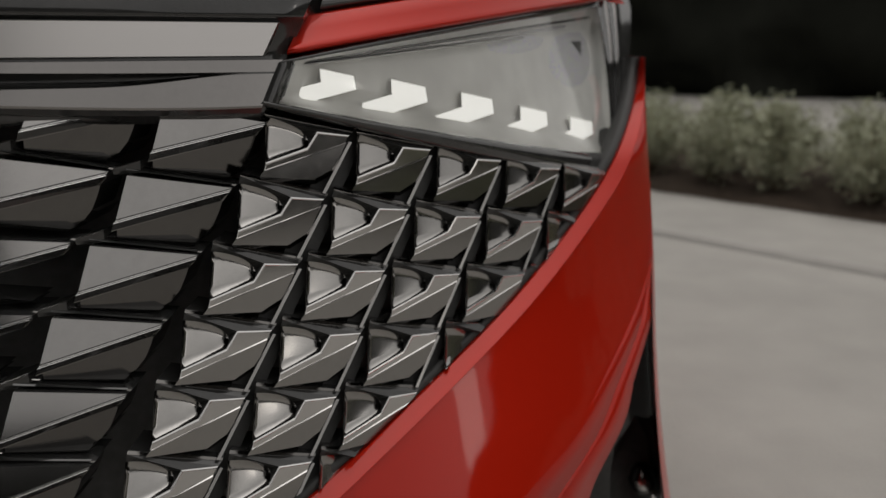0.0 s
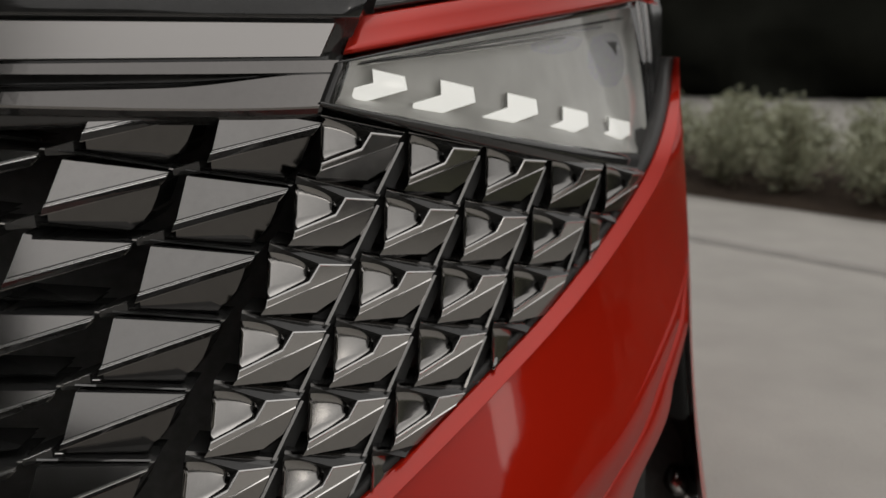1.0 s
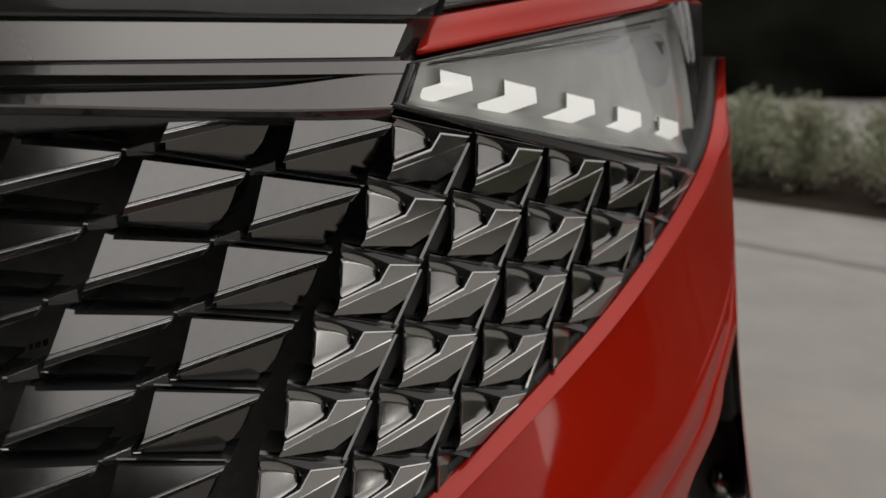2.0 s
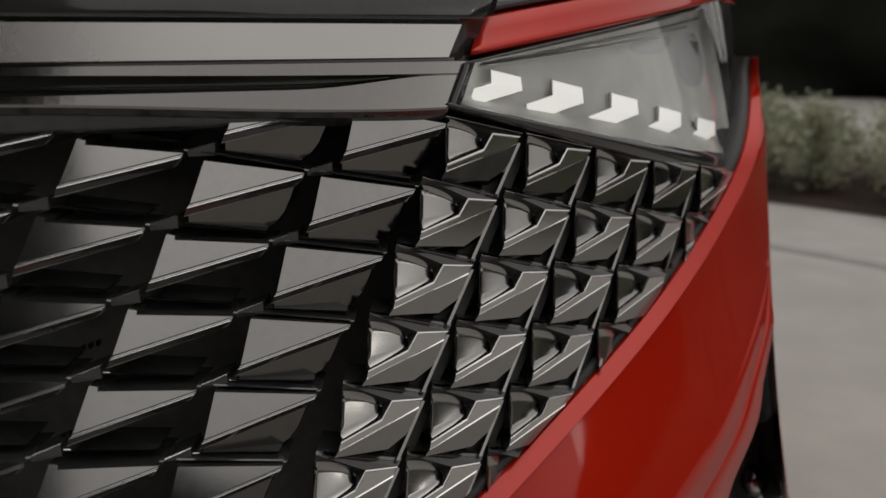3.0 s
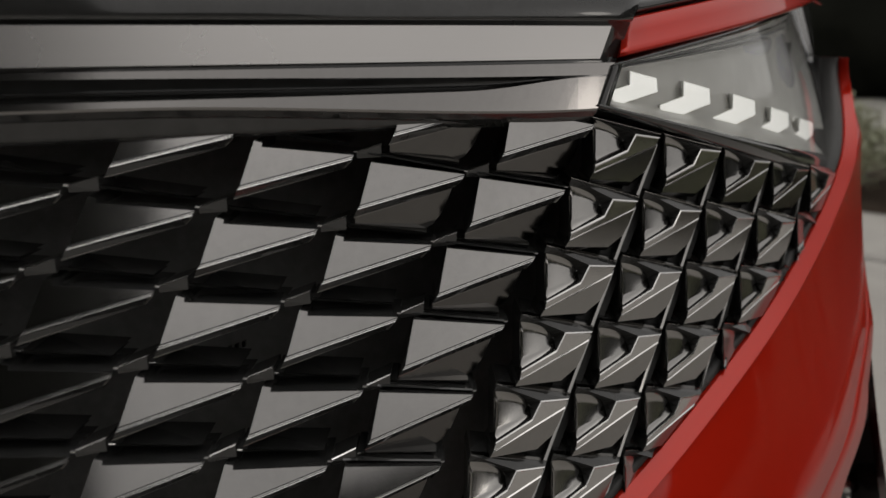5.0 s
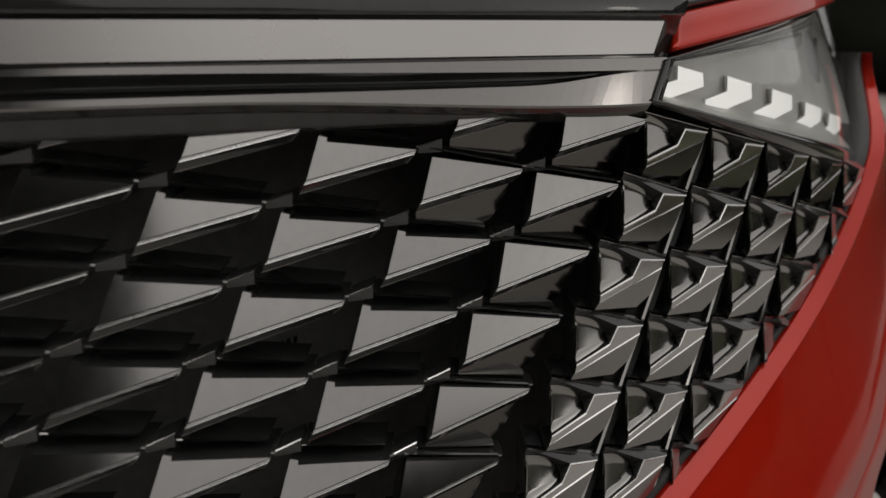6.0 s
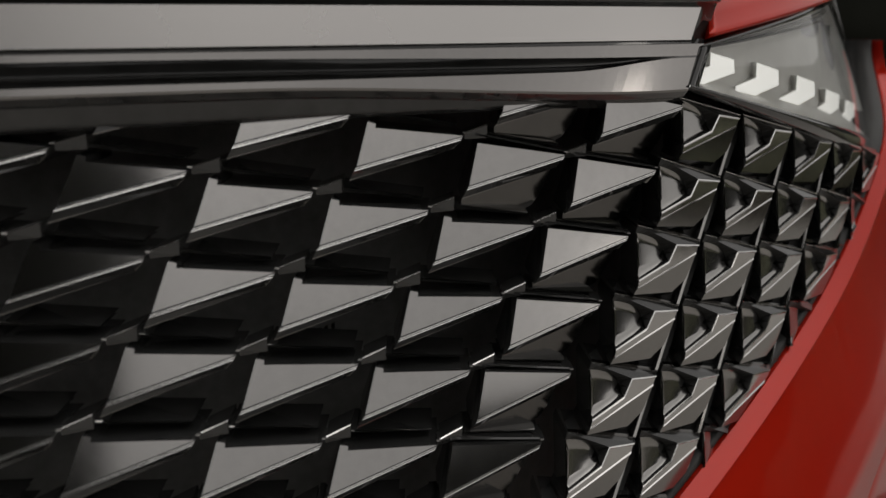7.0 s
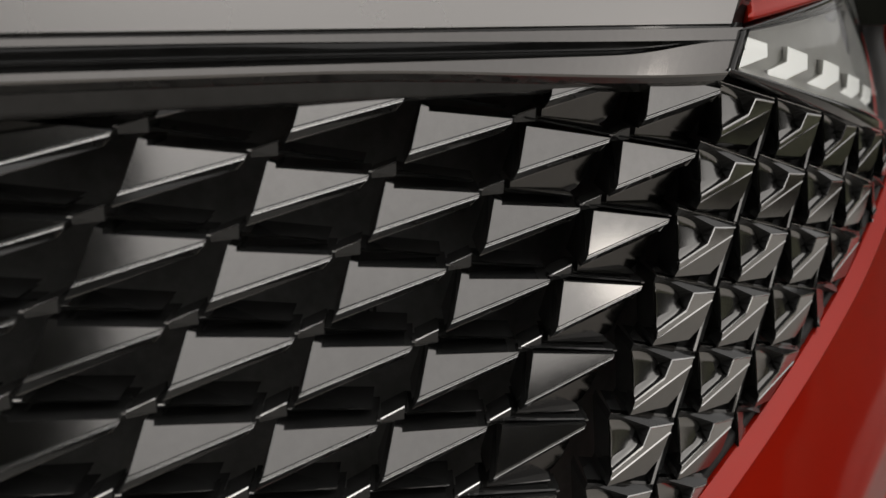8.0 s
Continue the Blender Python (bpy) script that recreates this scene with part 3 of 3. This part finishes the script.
    s.sheet([[lamp(k, j / m, d) for j in range(m + 1)] for k, d in ((0.012, 0.02), (0.006, -0.002), (-0.02, -0.003), (-0.032, 0.006), (-0.034, 0.05))])
    part("inner_bezel", s, head)
    # outer flank with pale ribs, sweeping back beside the wing
    s = Shape(BLACK, SATIN)
    lines = []
    for k in range(13):
        line = []
        for j in range(-2, m + 1):
            p = lamp(1.0, j / m)
            rib = 0.006 * (k in (2, 3, 5, 6)) * (j < 5)
            line.append((p[0] + 0.0065 * k * (1 - 0.6 * max(j, 0) / m), p[1] + 0.010 * k - rib, p[2]))
        lines.append(line)
    s.sheet(lines, [1 if k in (2, 5) else 0 for k in range(12)])
    part("outer_flank", s, head, "gloss black flank with two pale ribs")


def build_bonnet(car):
    def low(s):
        p = lamp(s, 0.0)
        return p[0], p[2] + 0.0065

    def at(s, dz, d):
        x, z = low(s)
        x += 0.24 * dz * (1 - s) + 0.05 * dz
        return (x, skin(x, min(z, 0.97)) + lamp_depth(s, 0.0) + d, z + dz)
    s = Shape(RED)
    rows = [(-0.001, 0.030), (-0.0005, 0.002), (0.0015, -0.0025), (0.0045, -0.0015), (0.008, 0.003), (0.020, 0.014), (0.0325, 0.024), (0.0345, 0.030), (0.034, 0.06)]
    cols = [-0.005 + 1.07 * i / 40 for i in range(41)]
    s.sheet([[at(c, dz, d) for c in cols] for dz, d in rows])
    s.strips([[at(cols[0], dz, d) for dz, d in rows], [at(cols[0], dz, 0.06) for dz, d in rows]])
    part("wing_strip", s, car, "red painted strip over the headlight")
    s = Shape(BLACK)
    rows = [(0.036, 0.05), (0.0385, 0.030), (0.043, 0.030), (0.048, 0.034), (0.055, 0.05), (0.058, 0.08)]
    s.sheet([[at(0.03 + 1.03 * i / 30, dz, d) for i in range(31)] for dz, d in rows])
    part("bonnet_seal", s, car, "dark seal under the bonnet's edge")
    # bonnet over it all, out of sight but for its shade
    s = Shape(RED)
    lines = []
    for j in range(10):
        f = j / 9
        line = []
        for i in range(41):
            x = -1.05 + 1.33 * i / 40
            y = skin(x, 0.97) + 0.03 + 0.8 * f + 0.11 * smooth((x + 0.1) / 0.35) * (1 - f)
            line.append((x - 0.02 * f, y, 0.985 + 0.10 * f ** 0.7 - 0.03 * smooth((x - 0.05) / 0.23)))
        lines.append(line)
    s.sheet(lines)
    part("bonnet", s, car, "red painted bonnet")


# outline of the car's corner seen along its side
def corner(z):
    t = (z - 0.15) / 0.75
    return along([(0.374,), (0.352,), (0.333,), (0.3215,), (0.3145,), (0.303,), (0.2895,), (0.277,)], t)[0]


def duct_edge(z):
    return along([(-0.15,), (-0.09,), (-0.03,), (0.042,), (0.142,), (0.212,), (0.274,), (0.315,)], (z - 0.20) / 0.42)[0]


def swept(p):
    """The rim's upper end sweeps back along the wing."""
    k = 1 + 0.11 * smooth((p[2] - 0.74) / 0.137)
    return (p[0] * k, p[1] * k, p[2])


def panel(z, w):
    """The bumper's side panel: w runs from the rim's crease (0) to the corner (1) and round it (to 1.6)."""
    x0 = rim_in(z) + rim_wide(z)
    y0 = skin(x0, z) - 0.0195
    x0, y0, _ = swept((x0, y0, z))
    ys = max(1.2 + 0.12 * (z - 0.7), y0 + 0.04)
    xs = max(corner(z) * ys / 1.2, x0 + 0.002)
    slope = 0.5235 + 0.91 * (x0 + 0.25) + 1.76 * (x0 + 0.25) ** 2
    x1 = xs - 0.004
    y1 = min(y0 + (slope - 0.2) * (x1 - x0), ys - 0.03)
    if w <= 1:
        k = w
        x = (1 - k) ** 2 * x0 + 2 * k * (1 - k) * x1 + k * k * xs
        y = (1 - k) ** 2 * y0 + 2 * k * (1 - k) * y1 + k * k * ys
        y += 0.12 * max(0.0, 0.57 + (x - 0.02) * 0.72 - z) * math.sin(math.pi * w) ** 1.0
        return (x, y, z)
    k = w - 1
    return (xs - 0.30 * k * k, ys + 0.9 * k, z)


def rim_wide(z):
    return 0.029 * (1 - smooth((z - 0.71) / 0.18)) + 0.001


def build_bumper(car):
    zs = [0.20 + 0.677 * i / 120 for i in range(121)]
    # rim: inner lip, broad face and rounded crease
    def band(steps):
        return [[swept((rim_in(z) + rim_wide(z) * f, skin(rim_in(z) + rim_wide(z) * f, z) + d, z)) for z in zs] for f, d in steps]
    s = Shape(RED, RUBBER_AND_SHADE)
    s.sheet(band(((0.0, 0.05), (0.0, 0.006), (0.03, 0.001), (0.07, -0.0012))), [1, 0, 0])
    bumper = part("bumper", s, car, "glossy red front bumper with a raised rim round the grille")
    s = Shape(RED)
    s.sheet(band(((0.07, -0.0012), (0.30, -0.0072), (0.60, -0.0150), (0.90, -0.0228))))
    part("rim_face", s, bumper, "broad glossy red face of the rim")
    s = Shape(RED)
    s.sheet(band(((0.90, -0.0228), (0.925, -0.0234), (0.955, -0.0235), (0.98, -0.0226), (1.0, -0.0195))))
    part("rim_crease", s, bumper, "rounded crease along the rim")
    # gasket between rim and grille
    s = Shape(RUBBER_AND_SHADE)
    s.sheet([[swept((rim_in(z) + f, skin(rim_in(z) + f, z) + d, z)) for z in zs] for f, d in ((0.002, 0.006), (-0.004, 0.003), (-0.016, 0.005), (-0.018, 0.05))])
    s.sheet([[swept((rim_in(z) - f * smooth((z - 0.70) / 0.06) * (1 - smooth((z - 0.80) / 0.075)), skin(rim_in(z), z) + d, z)) for z in zs[86:]] for f, d in ((0.0, 0.012), (0.02, 0.04), (0.042, 0.12))])
    part("gasket", s, bumper, "black seal along the rim")
    # side panel down to the duct
    s = Shape(RED)
    lines = []
    for z in zs:
        x1 = duct_edge(z)
        stop = 1.0
        if z < 0.60:
            lo, hi = 0.0, 1.0
            for _ in range(24):
                mid = (lo + hi) / 2
                if panel(z, mid)[0] < x1:
                    lo = mid
                else:
                    hi = mid
            stop = lo
        line = [panel(z, stop * (j / 24)) for j in range(25)]
        line[0] = (line[0][0], line[0][1], z)
        if z < 0.60:
            gap = smooth((0.60 - z) / 0.08)
            p = panel(z, stop)
            wide = min(0.04 + 0.5 * max(0.0, 0.55 - z) + 0.5 * max(0.0, 0.47 - z), 0.25) * gap * 1.3
            line += [(p[0] + u * wide, p[1] + v * wide, z) for u, v in ((0.02, 0.02), (0.34, 0.31), (0.350, 0.37), (0.385, 0.38), (0.410, 0.40), (0.64, 0.62), (0.65, 1.1))]
        else:
            line += [panel(z, 1.0 + 0.001 * k) for k in range(1, 8)]
        lines.append(line)
    s.sheet(lines)
    part("side_panel", s, bumper, "curved glossy red side panel")
    # outer blade and the wing that goes on behind it
    s = Shape(RED)
    s.sheet([[panel(z, w) for w in (0.80, 0.82, 0.86, 0.90, 0.95, 1.0, 1.03, 1.06, 1.10, 1.15)] for z in zs])
    part("outer_blade", s, bumper, "thin red blade outside the air duct")
    s = Shape(BLACK, TRIM)
    s.sheet([[(panel(z, w)[0] - 0.006 - u, panel(z, w)[1] + 0.012, z) for w, u in ((0.83, 0.0), (0.9, 0.002), (1.02, 0.004), (1.12, 0.012))] for z in zs[:72]], 0)
    part("duct_lining", s, bumper, "dark lining of the air duct")
    s = Shape(VOID)
    s.sheet([[(x, 1.30 + 0.2 * (x - 0.1), z) for x in (-0.2, 0.1, 0.25, 0.352 - 0.03 * max(0.0, z - 0.3))] for z in (0.02, 0.2, 0.4, 0.62)])
    part("duct_back", s, bumper, "black back of the air duct")
    # small fixing in the duct
    s = Shape(DARK, EDGE)
    for k in range(10):
        a0, a1 = 2 * math.pi * k / 10, 2 * math.pi * (k + 1) / 10
        c = Vector((0.304, 1.143, 0.248))
        ring = [[(c.x + r * math.cos(a), c.y + y, c.z + r * math.sin(a)) for a in (a0, a1)] for r, y in ((0.0001, -0.012), (0.007, -0.011), (0.010, -0.006), (0.018, -0.004), (0.020, 0.03))]
        s.strips(ring, [1, 1, 0, 0], True)
    part("duct_bolt", s, bumper, "small round fixing in the duct")
    s = Shape(VOID)
    s.sheet([[(0.255, 1.12, 0.15), (0.335, 1.19, 0.15)], [(0.25, 1.13, 0.26), (0.330, 1.20, 0.30)], [(0.27, 1.2, 0.28), (0.33, 1.26, 0.33)]])
    part("duct_vane", s, bumper, "slanted dark vane in the duct")


def build_hull(car):
    """The plain body that closes the car behind its front, and the wheels that carry it."""
    across, rear = Vector((0.94, 0.34, 0)), Vector((-0.34, 0.94, 0))
    s = Shape(LIFTED_BACK)
    lines = []
    for z in (0.18, 0.19, 0.95, 0.97):
        lines.append([(x, y, z) for x, y in ((-1.05, skin(-1.05, 0.6) + 0.2), (-0.6, skin(-0.6, 0.6) + 0.2), (-0.2, skin(-0.2, 0.6) + 0.2), (0.05, skin(0.05, 0.6) + 0.22), (0.16, 1.32), (0.05, 1.6), (-1.05, 1.25), (-1.05, skin(-1.05, 0.6) + 0.2))])
    s.sheet(lines, soft=False)
    part("inner_body", s, car, "inner body, its black lifted to grey for lens veil")
    s = Shape(RED)
    base = Vector((0.255, 1.36, 0))
    lines = []
    for k in range(13):
        f = k / 12
        c = base + rear * (1.9 * f) + across * (0.02 * math.sin(math.pi * f))
        w = 1.32 - 0.02 * f
        ring = []
        for u, z in ((0.0, 0.22), (0.0, 0.45), (0.005, 0.66), (0.0, 0.80), (-0.03, 0.90), (-0.10, 0.93 + 0.10 * f), (-0.5 * w, 0.96 + 0.11 * f), (0.10 - w, 0.93 + 0.10 * f), (0.03 - w, 0.90), (-w, 0.80), (-w - 0.005, 0.66), (-w, 0.45), (-w, 0.22), (0.0, 0.22)):
            p = c + across * u
            ring.append((p.x, p.y, z))
        lines.append(ring)
    s.sheet(lines)
    s.face(lines[-1][:-1])
    part("body_shell", s, car, "red painted body behind the front")
    for u in (-0.16, -1.16):
        centre = base + rear * 0.42 + across * u + Vector((0, 0, 0.33))
        out = across * (1 if u > -0.5 else -1)

        def ring(r, w):
            return [tuple(centre + out * w + rear * (r * math.cos(2 * math.pi * i / 40)) + Vector((0, 0, r * math.sin(2 * math.pi * i / 40)))) for i in range(41)]
        s = Shape(RUBBER_AND_SHADE)
        s.sheet([ring(r, w) for r, w in ((0.23, -0.10), (0.31, -0.11), (0.33, -0.085), (0.33, 0.085), (0.31, 0.11), (0.23, 0.10))])
        wheel = part("wheel", s, car, "black rubber tyre on a dark rim")
        s = Shape(DARK)
        s.sheet([ring(r, w) for r, w in ((0.231, -0.09), (0.231, 0.09), (0.21, 0.095), (0.19, 0.06), (0.06, 0.05), (0.05, 0.07), (0.001, 0.07))])
        part("rim", s, wheel, "dark metal rim")


build_ground()
build_bed()
build_joint()
build_woods()
build_shrubs()
CAR = thing("car", "red car with a black faceted grille and lit chevron headlight", "car")
build_hull(CAR)
build_bonnet(CAR)
build_bumper(CAR)
build_headlight(CAR)
build_upper_trim(CAR)
build_grille(CAR)
